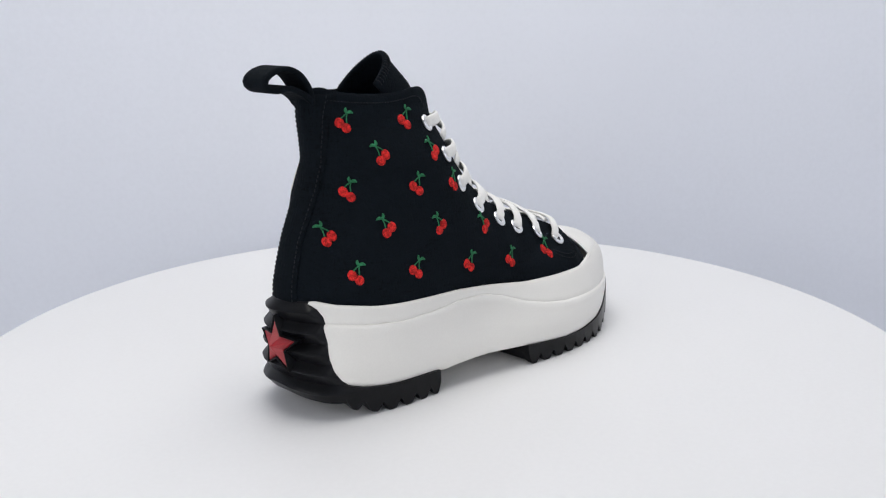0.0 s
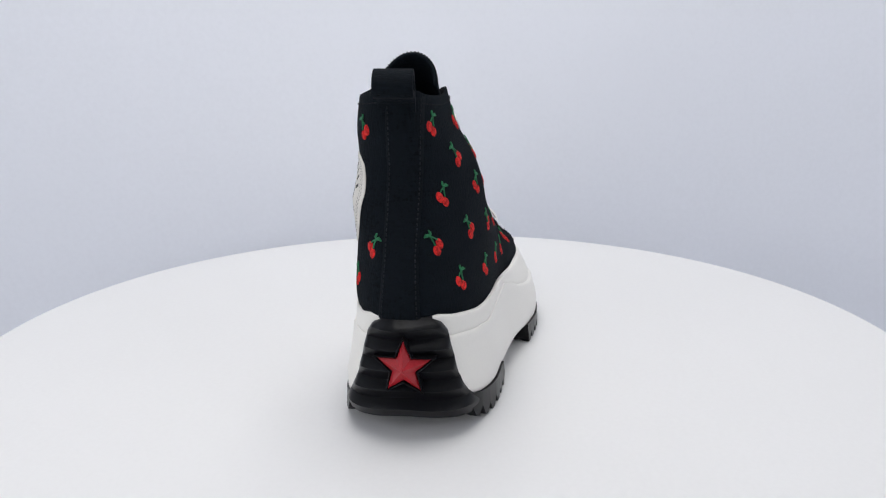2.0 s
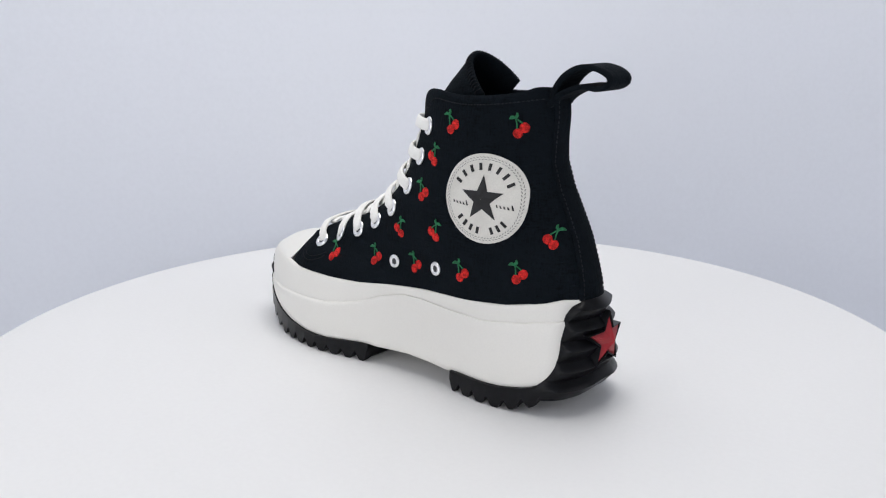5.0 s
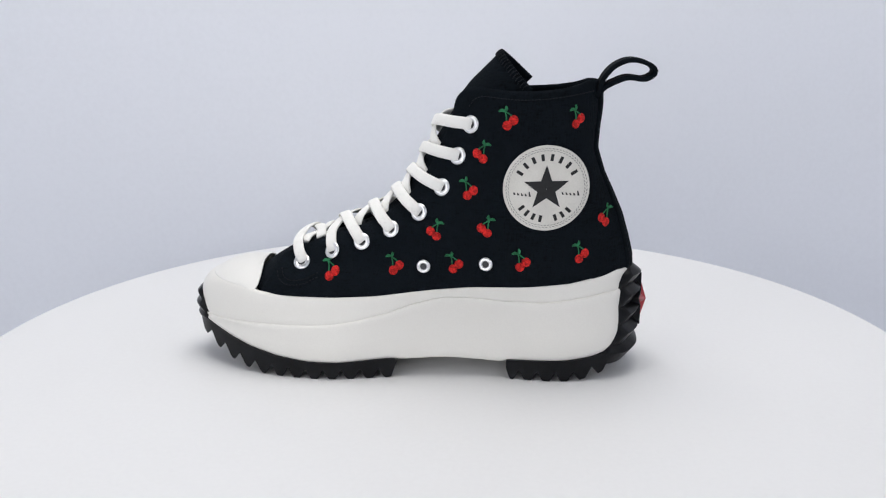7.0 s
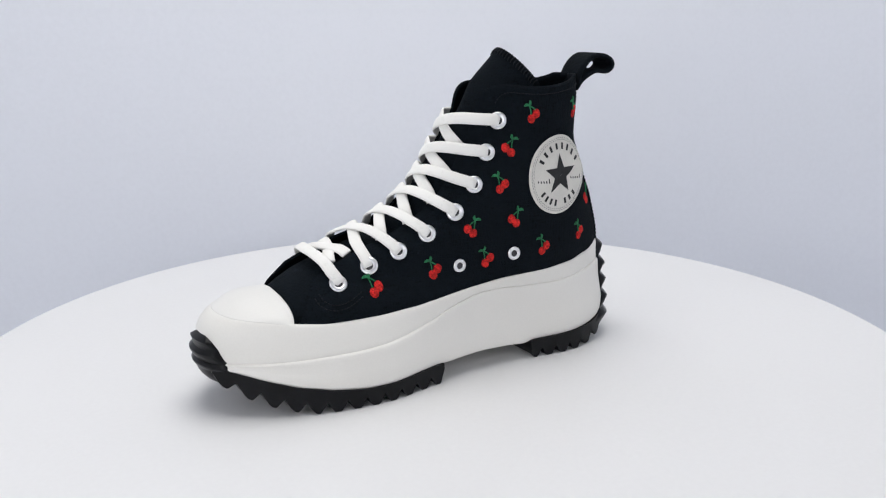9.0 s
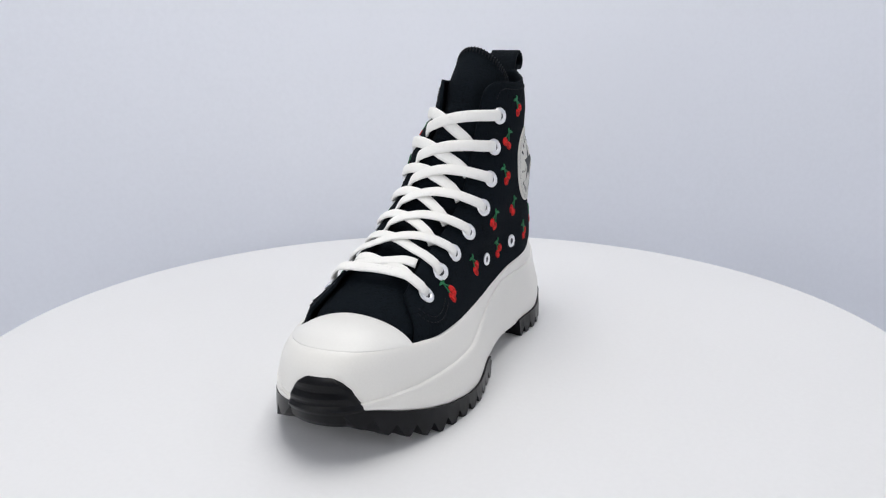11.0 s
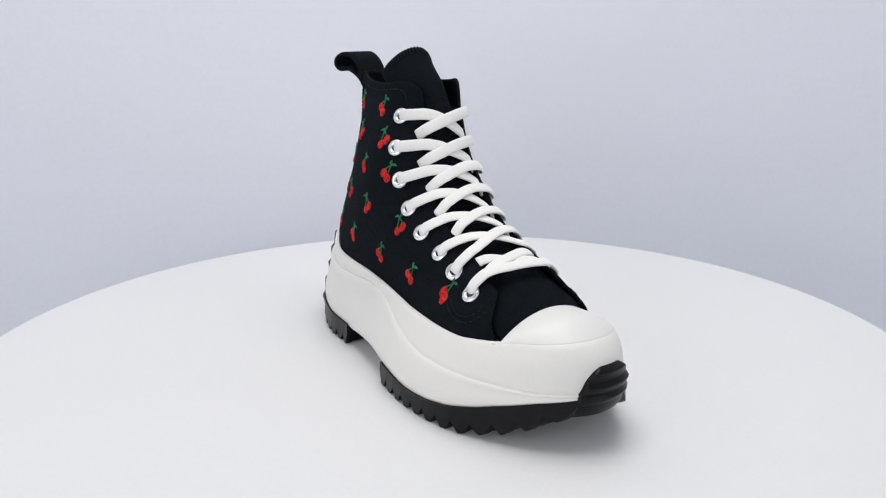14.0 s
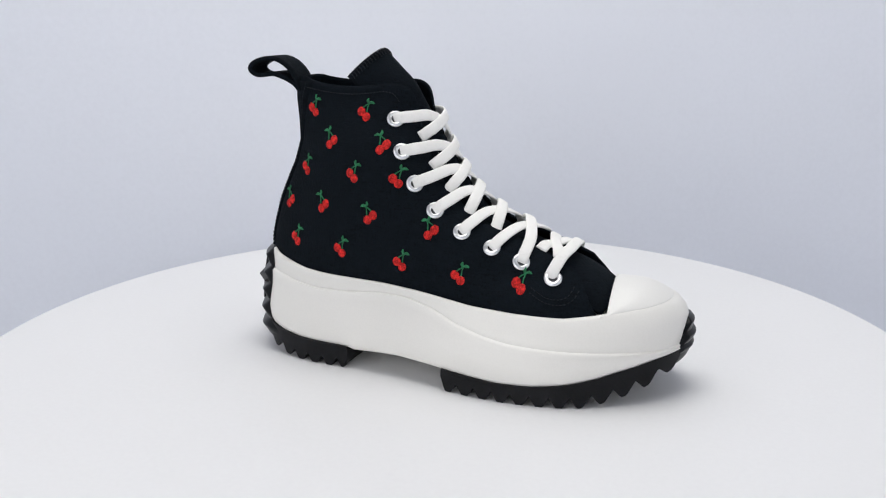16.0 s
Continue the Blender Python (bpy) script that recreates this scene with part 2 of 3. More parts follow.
def tread(shoe, name, x0, x1, ground, label, first, pitch=10.6):
    """A black outsole block with triangular lugs; ground(x) is the height of the lug tips."""
    rows = []
    slant = 3.2
    arch = x0 if x0 > 0 else x1
    for x in np.arange(x0, x1 + 0.01, pitch / 12):
        lo, hi = base_width(x)
        lo, hi = lo - 0.9, hi + 0.9
        zg, zt = ground(x), z_bottom(x) + 0.6
        za, zc = zt + rise(x, lo), zt + rise(x, hi)
        # flat lugs with narrow notches underfoot, pointed teeth where the sole turns up
        sharp = lerp(abs(x), (85, 0), (112, 1))
        notch = max(0.0, saw(x, first, pitch) * (1.7 - 0.4 * sharp) - (0.7 - 0.4 * sharp))
        tip = zg + min(6.2 + 0.6 * sharp, max(1.0, zt - zg - 2)) * notch
        # the end at the arch leans back under the block
        under = max(0.0, 1 - abs(x - arch) / slant)
        tip = max(tip, zg + (zt - zg - 2.5) * under)
        edge = 3.2
        rows.append([(x, lo, za), (x, lo, za - 2), (x, lo - 0.4, tip), (x, lo + edge, tip), (x, lo + 6, tip + 1.5 * saw(x, first + 3, pitch)), (x, (lo + hi) / 2, tip), (x, hi - 6, tip + 1.5 * saw(x, first + 3, pitch)),
                     (x, hi - edge, tip), (x, hi + 0.4, tip), (x, hi, zc - 2), (x, hi, zc), (x, (lo + hi) / 2, zt)])
    return sheet(name, rows, BLACKRUB, shoe, label, close=True, cap=True, sharp=25)


def rubber_bumper(shoe, name, end, label, centre, half, z0, z1, out, ridge, count):
    """The ridged black rubber piece that wraps the heel (end=-1) or the toe (end=1)."""
    rows = []
    b, r = ring(BASE, 720), ring(RIM, 720)
    for z in np.linspace(z0, z1, count * 12 + 1):
        h = half(z)
        g = min(1, max(0, (z - 22) / 47 if end < 0 else (z - 22) / 33)) ** (1.4 if end < 0 else 5.0)
        pts = b + (r - b) * g
        m = pts[pts[:, 0] * end > 60]
        m = m[np.argsort(m[:, 1])]
        f = (z - z0) / (z1 - z0) * count % 1.0 if end < 0 else 1 - (z1 - z) / 8.0 % 1.0
        tooth = (1 - abs(f - 0.6) / (0.6 if f < 0.6 else 0.4))
        outer, inner = [], []
        for v in np.linspace(-1, 1, 73):
            y = centre + v * h
            x = np.interp(y, m[:, 1], m[:, 0] * end)
            edge = math.sin(min(1.0, (1 - abs(v)) / 0.07) * math.pi / 2)
            top = min(1.0, (z1 - z) / 3)
            rd = ridge * tooth * (0.5 + 0.5 * edge) * (1 if end < 0 else min(1.0, max(0.0, (z - 27) / 3)))
            up = z + 1.2 * math.cos(v * 4.0) * (end < 0) * (z1 - z) / (z1 - z0)
            outer.append((end * (x + out(z) * (0.5 + 0.5 * edge) * (0.4 + 0.6 * top) + rd), y, up))
            inner.append((end * (x - 5), y * 0.96, up))
        rows.append(outer + inner[::-1])
    return sheet(name, rows, BLACKRUB, shoe, label, close=True, cap=True, sharp=38)


def lean(z):
    """The upper's middle y: it leans to the inner side."""
    return lerp(z, (50, 0), (78, 0.5), (98, 2), (125, 4.7), (145, 7.2), (162, 10.5), (182, 11.5), (210, 12))


def half_width(z):
    return lerp(z, (45, 41), (62, 40), (78, 39.2), (98, 38.6), (125, 35.6), (145, 31), (162, 27.6), (184, 23.8))


def heel_back(z):
    return lerp(z, (55, -122), (68, -126.5), (76, -126), (88, -123), (103, -118.5), (117, -112.2), (130, -106), (145, -101.4), (158, -102.2), (171, -103.6), (190, -103.2))


LACE_LINE = spline([(-26, 192), (-25, 176), (-24, 162), (-16, 142.5), (-6, 123), (8.4, 107), (27, 95), (46.5, 86), (66, 79.3), (87, 71.3), (104, 64.5), (118, 58)], 120)
EYELETS = [(-24, 162), (-16, 142.5), (-6, 123), (8.4, 107), (27, 95), (46.5, 86), (66.3, 79.3), (87, 71.3)]


def below_lace_line(x, z):
    """Signed distance of (x, z) to the eyelet line; positive behind and below it."""
    d = LACE_LINE - (x, z)
    i = int(np.argmin((d ** 2).sum(1)))
    i0, i1 = max(0, i - 1), min(len(LACE_LINE) - 1, i + 1)
    t = LACE_LINE[i1] - LACE_LINE[i0]
    s = t[0] * (z - LACE_LINE[i][1]) - t[1] * (x - LACE_LINE[i][0])
    return -math.copysign(math.sqrt((d[i] ** 2).sum()), s)


THROAT = [(-30, 19), (-24, 19.5), (-16, 20), (-6, 20.2), (8.4, 18.2), (27, 14.8), (46.5, 13.5), (66.3, 14.3), (87, 17), (104, 17), (118, 11)]


def bulge(x):
    """How far the throat's middle stands out from the eyelet line, by the x of that line."""
    return lerp(x, *THROAT)


def across(out, b):
    """The share of the half width at which the throat's curve stands that far out."""
    k = 0.565 + 0.435 * out / b
    return math.sqrt(max(0.0, 1 - k * k))


HEEL_Y = 4.0


def heel_depth(z, side):
    """How far forward the heel's rounding reaches."""
    if side > 0:
        return lerp(z, (75, 84), (101, 82), (125, 57), (164, 52))
    return lerp(z, (75, 88), (103, 90), (127, 86), (146, 68), (166, 72))


def hump(x, z, x0, z0, wide, high):
    return math.exp(-((x - x0) / wide) ** 2 - ((z - z0) / high) ** 2)


def swell(x, z, side):
    """Local fullness of the canvas: drawn in at the heel's hollow and over the foot's sides, fuller at the outer ankle and under the patch."""
    if side > 0:
        front = lerp(x, (-50, 0.6), (-32, -1.4), (-12, -3.4), (25, -4.7), (60, -4.0), (86, -5.6), (116, -2.4)) * lerp(z, (50, -0.2), (58, -0.1), (64, 0.3), (71, 1), (80, 1), (88, 0.5), (97, 0.3), (108, 0))
        heel = 1.6 * hump(x, z, -62, 172, 40, 24) + 1.8 * hump(x, z, -66, 74, 36, 20) - 4.0 * hump(x, z, -110, 104, 15, 18)
        return front + heel + 0.3 * hump(x, z, -68, 130, 24, 20) + 5.5 * hump(x, z, -96, 126, 16, 20) + 1.5 * hump(x, z, 6, 112, 16, 14)
    front = lerp(x, (28, 0), (46, -3.0), (87, -3.3), (117, -1.9)) * lerp(z, (62, 0), (72, 1), (90, 1), (100, 0)) + lerp(x, (5, 0), (40, 1.8), (90, 2.4), (117, 0.8)) * lerp(z, (50, 1.2), (59, 1), (67, 0))
    return front - 4.4 * hump(x, z, -103, 106, 24, 24) - 1.6 * hump(x, z, -70, 82, 30, 18) + 4.0 * hump(x, z, -24, 142, 32, 22) + 1.8 * hump(x, z, -70, 146, 16, 14)


def side_y(x, z, side):
    """The y of the canvas on the inner (side=1) or outer (-1) flank at (x, z)."""
    c, w = lean(z), half_width(z)
    d = below_lace_line(x, z)
    i = int(np.argmin(((LACE_LINE - (x, z)) ** 2).sum(1)))
    if d < 0:
        g = across(min(-d, 0.97 * bulge(LACE_LINE[i][0])), bulge(LACE_LINE[i][0]))
    else:
        g = lerp(d, (0, 0.825), (3, 0.87), (7, 0.915), (12, 0.955), (17, 0.982), (23, 1.0))
    u = min(1.0, max(0.0, (x - heel_back(z)) / heel_depth(z, side)))
    f = math.sqrt(max(0.0, 1 - (1 - u) ** 2))
    if side > 0:
        toe = lerp(x, (40, 1.0), (70, 1.02), (95, 1.04), (110, 0.96), (118, 0.89))
    else:
        toe = lerp(x, (30, 1.0), (60, 1.06), (80, 1.09), (95, 1.11), (108, 1.03), (118, 0.92))
    return HEEL_Y + (c + side * (w * g * toe + swell(x, z, side) * min(1.0, g / 0.825)) - HEEL_Y) * f


def flank_point(x, z, side, lift=0.0):
    e = 1.0
    p = np.array([x, side_y(x, z, side), z])
    tx = np.array([2 * e, side_y(x + e, z, side) - side_y(x - e, z, side), 0])
    tz = np.array([0, side_y(x, z + e, side) - side_y(x, z - e, side), 2 * e])
    n = np.cross(tz, tx) * side
    n /= np.linalg.norm(n)
    return p + n * lift, n


RIM_RING = ring(RIM, 480)


def rim_y(x, side):
    """The rubber rim's y at this x on one side."""
    m = RIM_RING[RIM_RING[:, 1] * side > 1]
    m = m[np.argsort(m[:, 0])]
    return float(np.interp(x, m[:, 0], m[:, 1]))


def quarter(shoe, side):
    name = "quarter_panel"
    edge = []
    for k in range(17, 97, 8):
        t = LACE_LINE[k + 1] - LACE_LINE[k - 1]
        t = t / np.linalg.norm(t)
        edge.append(tuple(LACE_LINE[k] + np.array([-t[1], t[0]]) * 0.67 * bulge(LACE_LINE[k][0])))
    collar = [(-105, 187), (-97, 187.5), (-90, 185.3), (-76, 183.2), (-57, 182.2), (-42, 183), (-31, 184.4), (-23.5, 183.8), (-17.5, 181), (-14, 176)]
    top = spline(collar + edge + [(101, 75)], 110)
    bot = spline([(-126.5, 65), (-108, 61.5), (-86, 58.5), (-61, 57.5), (-25, 57), (11, 53), (37, 48.5), (65, 47.5), (95, 48.5), (106, 49.5), (116, 50.5)], 110)
    rows = []
    for i in range(110):
        col = []
        for v in np.r_[np.linspace(0, 0.8, 22), np.linspace(0.83, 1, 9)]:
            x, z = bot[i] + (top[i] - bot[i]) * v
            s = i / 109
            # the heel's own curve near the back seam
            pull = max(0, 1 - s / 0.16)
            x = x + (heel_back(z) - (bot[0][0] + (top[0][0] - bot[0][0]) * v)) * pull ** 1.5
            if s < 1e-6:
                x = heel_back(z)
            y = side_y(x, z, side)
            # the canvas disappears behind the rubber rim
            room = abs(rim_y(x, side)) - 1.2 + 1.2 * max(0.0, z - z_top(x) - 0.5)
            col.append((x, side * min(side * y, room) if x > -100 else y, z))
        rows.append(col)
    label = "black canvas flank with embroidered cherries" if side < 0 else "black canvas flank with cherries and a round patch"
    return sheet(name, rows, CANVAS, shoe, label, thick=2.0, offset=-1.0 if side > 0 else 1.0)


def tongue(shoe):
    path = spline([(124, 59), (119, 63.2), (112, 68.2), (100, 75.2), (87, 80.5), (72, 85.5), (58, 90.5), (43, 96.8), (30.5, 106.8), (20, 120.2), (2.2, 148), (-10, 167), (-19.5, 183.5), (-30, 194.5), (-41.5, 205.5)], 80)
    tan = np.gradient(path, axis=0)
    tan /= np.linalg.norm(tan, axis=1)[:, None]
    rows, ends = [], []
    for i, ((x, z), t) in enumerate(zip(path, tan)):
        free = min(1.0, max(0.0, (z - 172) / 14))
        w = lerp(x, (-42, 18), (-20, 19), (-9, 25.5), (2, 30), (20, 36), (44, 38), (90, 37), (110, 36), (118, 33), (125, 32))
        deep = lerp(x, (-9, 56), (2, 60), (20, 58), (32, 46), (46, 36), (87, 29), (108, 22), (124, 15))
        c = lean(z) * lerp(x, (-30, 0.88), (60, 1), (90, 0))
        nrm = np.array([-t[1], t[0]])
        if nrm[1] > 0:
            nrm = -nrm
        row = []
        for v in np.linspace(-1, 1, 33):
            a = v * (0.92 + 0.6 * free) if x < 100 else v * lerp(x, (100, 0.92), (116, 1.3))
            dp = deep + free * ((30 if v > 0 else 29) - deep)
            dr = dp * (1 - math.cos(a))
            row.append((x + nrm[0] * dr, c - 0.8 * free + w * math.sin(a), z + nrm[1] * dr - 2.4 * v * free))
        rows.append(row)
    tong = sheet("tongue", rows, CANVAS, shoe, "black canvas tongue with an overlocked top edge", thick=2.0, offset=-1.0)
    # overlock stitches along the top edge
    edge = spline(rows[-1], 64)
    for k in range(2, 62, 2):
        p, q = edge[k], edge[k] + (np.array(rows[-4][16]) - np.array(rows[-1][16])) * 0.55
        tube("overlock_stitch", spline([p + (0, 0, 0.3), (p + q) / 2 + (0.8, 0, 0.8), q + (0.5, 0, 0.3)], 4), 0.45, 0.35, STITCH, tong, n=5)


def toe_cap(shoe):
    r = ring(RIM, 960)
    sel = r[(r[:, 0] > 117.5)]
    sel = sel[np.argsort(np.arctan2(sel[:, 1] + 1, sel[:, 0] - 116))]
    rim = spline(sel[::6], 61)
    rim = rim + (rim - (118, -1)) / np.linalg.norm(rim - (118, -1), axis=1)[:, None] * -0.1 * np.sin(np.linspace(0, np.pi, 61))[:, None] ** 0.5
    rows = []
    for u in np.linspace(0, 1, 30):
        row = []
        for v in np.linspace(-1, 1, 61):
            k = (v + 1) / 2 * 60
            fx, fy = np.interp(k, range(61), rim[:, 0]), np.interp(k, range(61), rim[:, 1])
            f = math.sin(v * math.pi / 2)
            hump = (1 - f * f) ** 0.92
            rx, ry, rz = 118.5 + 1.0 * hump - 9.0 * hump * (1 - hump) * (f > 0) + 2.5 * max(0.0, -f), -1 + 36.7 * f, 52.4 + 14.4 * hump
            x, y = rx + (fx - rx) * u, ry + (fy - ry) * u
            z = rz + (z_top(fx) - 0.45 - rz) * u + 3.6 * math.sin(math.pi * u ** 1.25) * hump ** 0.7
            row.append((x, y, z))
        rows.append(row)
    return sheet("toe_cap", rows, CAPRUB, shoe, "smooth white rubber toe cap", thick=0.8, offset=1.0)


def star_points(r, inner=0.42, turn=90):
    return [((r if k % 2 == 0 else r * inner) * math.cos(radians(turn + 36 * k)), (r if k % 2 == 0 else r * inner) * math.sin(radians(turn + 36 * k))) for k in range(10)]


def build_shoe():
    shoe = new("high_top_sneaker")
    shoe.scale = (0.988, 0.988, 0.988)
    tagged(shoe, "black canvas high-top platform sneaker embroidered with red cherries", "shoe")
    midsole(shoe)
    tread(shoe, "forefoot_tread", 23.6, 163.5, lambda x: lerp(x, (0, 0), (110, 0), (120, 1.8), (133, 5.5), (145, 10.5), (153, 15), (163, 21)), "black rubber forefoot outsole with triangular lugs", 28.6, 11.8)
    tread(shoe, "heel_tread", -124, -46.5, lambda x: lerp(x, (-124, 13.5), (-116, 9), (-107, 4.6), (-97, 1.4), (-90, 0), (0, 0)), "black rubber heel outsole with triangular lugs", -61.5, 11.5)
    rubber_bumper(shoe, "heel_bumper", -1, "ridged black rubber heel piece", 0.0, lambda z: lerp(z, (10, 41.5), (14, 39.5), (18, 37), (24, 33.5), (30, 30.5), (36, 28), (50, 24.6), (60, 22), (65, 18.8), (67.5, 14)), 10.5, 68.5,
                  lambda z: lerp(z, (10, 0.0), (20, 0.9), (60, 1.1), (69, -0.2)), 5.4, 5)
    rubber_bumper(shoe, "toe_bumper", 1, "ridged black rubber toe piece", 3.5, lambda z: lerp(z, (19, 33), (21, 30.5), (24, 25.5), (27, 21.5), (35, 18), (40.5, 15.5), (44, 12.5), (46.3, 9), (47.8, 5)), 19.0, 47.8,
                  lambda z: lerp(z, (19, -4), (22, -1.5), (26, 0.1), (31, 0.6), (40, 0.8), (48, 0.6)), 2.8, 2)
    quarter(shoe, 1)
    quarter(shoe, -1)
    tongue(shoe)
    toe_cap(shoe)
    # insole
    inner = ring(RIM)
    sheet("insole", [[(x * 0.9, y * 0.9, 47) for x, y in inner], [(x * 0.02, y * 0.02, 47) for x, y in inner]], LINING, shoe, close=True)
    # heel strip and pull loop
    rows = []
    for z in np.linspace(63, 184, 50):
        row = []
        for v in np.linspace(-1, 1, 13):
            y0 = HEEL_Y - 0.5 + v * lerp(z, (63, 12), (100, 9.8), (180, 10))
            side = 1 if y0 > HEEL_Y else -1
            q = min(0.99, abs(y0 - HEEL_Y) / abs(lean(z) + side * half_width(z) - HEEL_Y))
            x = heel_back(z) + heel_depth(z, side) * (1 - math.sqrt(1 - q * q))
            row.append((x - 1.7 + 0.7 * abs(v) ** 10, y0, z))
        rows.append(row)
    strip = sheet("heel_strip", rows, STRAP, shoe, "black woven webbing strip up the heel seam", thick=1.7, offset=1.0)
    # a row of stitches along each edge of the strip
    for j in (1, 11):
        line = spline([r[j] for r in rows[2:]], 44)
        for k in range(43):
            p, q = line[k], line[k] + (line[k + 1] - line[k]) * 0.6
            tube("stitch", [p, (p + q) / 2 - (0.15, 0, 0), q], 0.4, 0.3, STITCH, strip, n=5, ups=[(-1, 0, 0)] * 3)
    loop = spline([(-101, 178), (-103.5, 187), (-110, 195), (-119, 199), (-128, 198), (-134.5, 194.5), (-135, 190.5), (-129, 187.5), (-119, 188.5), (-110, 185.5), (-104, 182), (-99.5, 177)], 44)
    rows = []
    for i, (x, z) in enumerate(loop):
        rows.append([(x, 2.4 + v * 10.3 + lerp(x, (-136, 0), (-100, 5)), z) for v in np.linspace(-1, 1, 9)])
    sheet("pull_loop", rows, STRAP, shoe, "black webbing pull loop at the heel", thick=2.8, offset=0)
    # eyelets and laces
    seams(shoe)
    eyelets(shoe)
    laces(shoe)
    patch(shoe)
    cherries(shoe)
    heel_star(shoe)
    return shoe


def frame_on(x, z, side, lift):
    """A pose lying on the flank: local x forward, local y up, local z outward (metres)."""
    p, n = flank_point(x, z, side, lift)
    n = Vector(n)
    xa = Vector((1, 0, 0))
    xa = (xa - n * xa.dot(n)).normalized()
    ya = n.cross(xa)
    if ya.z < 0:
        xa, ya = -xa, -ya
    m = Matrix((xa, ya, n)).transposed().to_4x4()
    m.translation = Vector(p) * 0.001
    return m


def torus_mesh(name, r0, r1, h):
    rows = []
    for f in np.linspace(0, 2 * math.pi, 10, endpoint=False):
        rm, rr = (r0 + r1) / 2, (r1 - r0) / 2
        rows.append([((rm + rr * math.cos(f)) * math.cos(a), (rm + rr * math.cos(f)) * math.sin(a), h * math.sin(f)) for a in np.linspace(0, 2 * math.pi, 28, endpoint=False)])
    rows.append(rows[0])
    return rows


def seams(shoe):
    """Rows of dark stitches along the collar, the eyestay."""
    for side in (1, -1):
        top = spline([(-98, 181), (-76, 178), (-57, 177), (-42, 178), (-33, 179), (-26.5, 177.5), (-22.5, 172)], 40)
        stay = spline([(75, 66), (84, 62), (92, 61), (98, 63), (100.5, 68)], 16)
        stay2 = spline([(75, 63.5), (84, 59.5), (93, 58.3), (100.5, 60.5), (103.5, 66)], 16)
        for line in (top, stay, stay2):
            for k in range(0, len(line) - 1):
                a, b = line[k], line[k] + (line[k + 1] - line[k]) * 0.6
                pa, na = flank_point(a[0], a[1], side, 0.15)
                pb, nb = flank_point(b[0], b[1], side, 0.15)
                tube("stitch", [pa, (pa + pb) / 2 + na * 0.25, pb], 0.35, 0.3, STITCH, shoe, n=5, ups=[na, na, nb])


VENTS = [(6.0, 72.0), (-33.8, 75.3)]


def eyelets(shoe):
    first = None
    spots = [(x, z, s) for s in (1, -1) for x, z in EYELETS] + [(x, z, 1) for x, z in VENTS]
    for x, z, s in spots:
        if first is None:
            ob = sheet("eyelet", torus_mesh("eyelet", 2.5, 5.6, 1.1), METAL, shoe, "silver metal eyelet", close=True)
            hole = sheet("eyelet_hole", [[(2.9 * math.cos(a), 2.9 * math.sin(a), 0.2) for a in np.linspace(0, 2 * math.pi, 20, endpoint=False)],
                                         [(0.01 * math.cos(a), 0.01 * math.sin(a), 0.1) for a in np.linspace(0, 2 * math.pi, 20, endpoint=False)]], HOLE, ob, close=True)
            first = (ob, hole)
        else:
            ob = new("eyelet", first[0].data)
            ob.parent, ob["label"] = shoe, "silver metal eyelet"
            new("eyelet_hole", first[1].data).parent = ob
        # the two vents low on the inner side are smaller than the lace eyelets
        ob.matrix_basis = frame_on(x, z, s, 0.5) @ Matrix.Scale(0.8 if (x, z) in VENTS else 1.0, 4)


def throat_point(idx, share, lift, side_dir=None):
    """A point over the throat: idx counts eyelet rows (0 at the top), share of the half width (+ inner), lift above the laces' bed."""
    xs, zs = [e[0] for e in EYELETS], [e[1] for e in EYELETS]
    k = range(8)
    x, z = np.interp(idx, k, xs), np.interp(idx, k, zs)
    t = np.array([np.interp(idx + 0.4, k, xs) - np.interp(idx - 0.4, k, xs), np.interp(idx + 0.4, k, zs) - np.interp(idx - 0.4, k, zs)])
    t /= np.linalg.norm(t)
    n = np.array([-t[1], t[0]])
    b = bulge(x)
    h = min(0.999, abs(share))
    out = b * (math.sqrt(1 - h * h) - 0.565) / 0.435
    y0, y1 = side_y(x, z, -1), side_y(x, z, 1)
    w = (y1 - y0) / 1.65
    p = np.array([x + n[0] * out, (y0 + y1) / 2 + w * share, z + n[1] * out])
    # outward normal of the oval
    a = math.asin(h) * (1 if share > 0 else -1)
    deep = b / 0.435
    nn = np.array([n[0] * math.cos(a) / deep, math.sin(a) / w, n[1] * math.cos(a) / deep])
    nn /= np.linalg.norm(nn)
    return p + nn * lift, nn


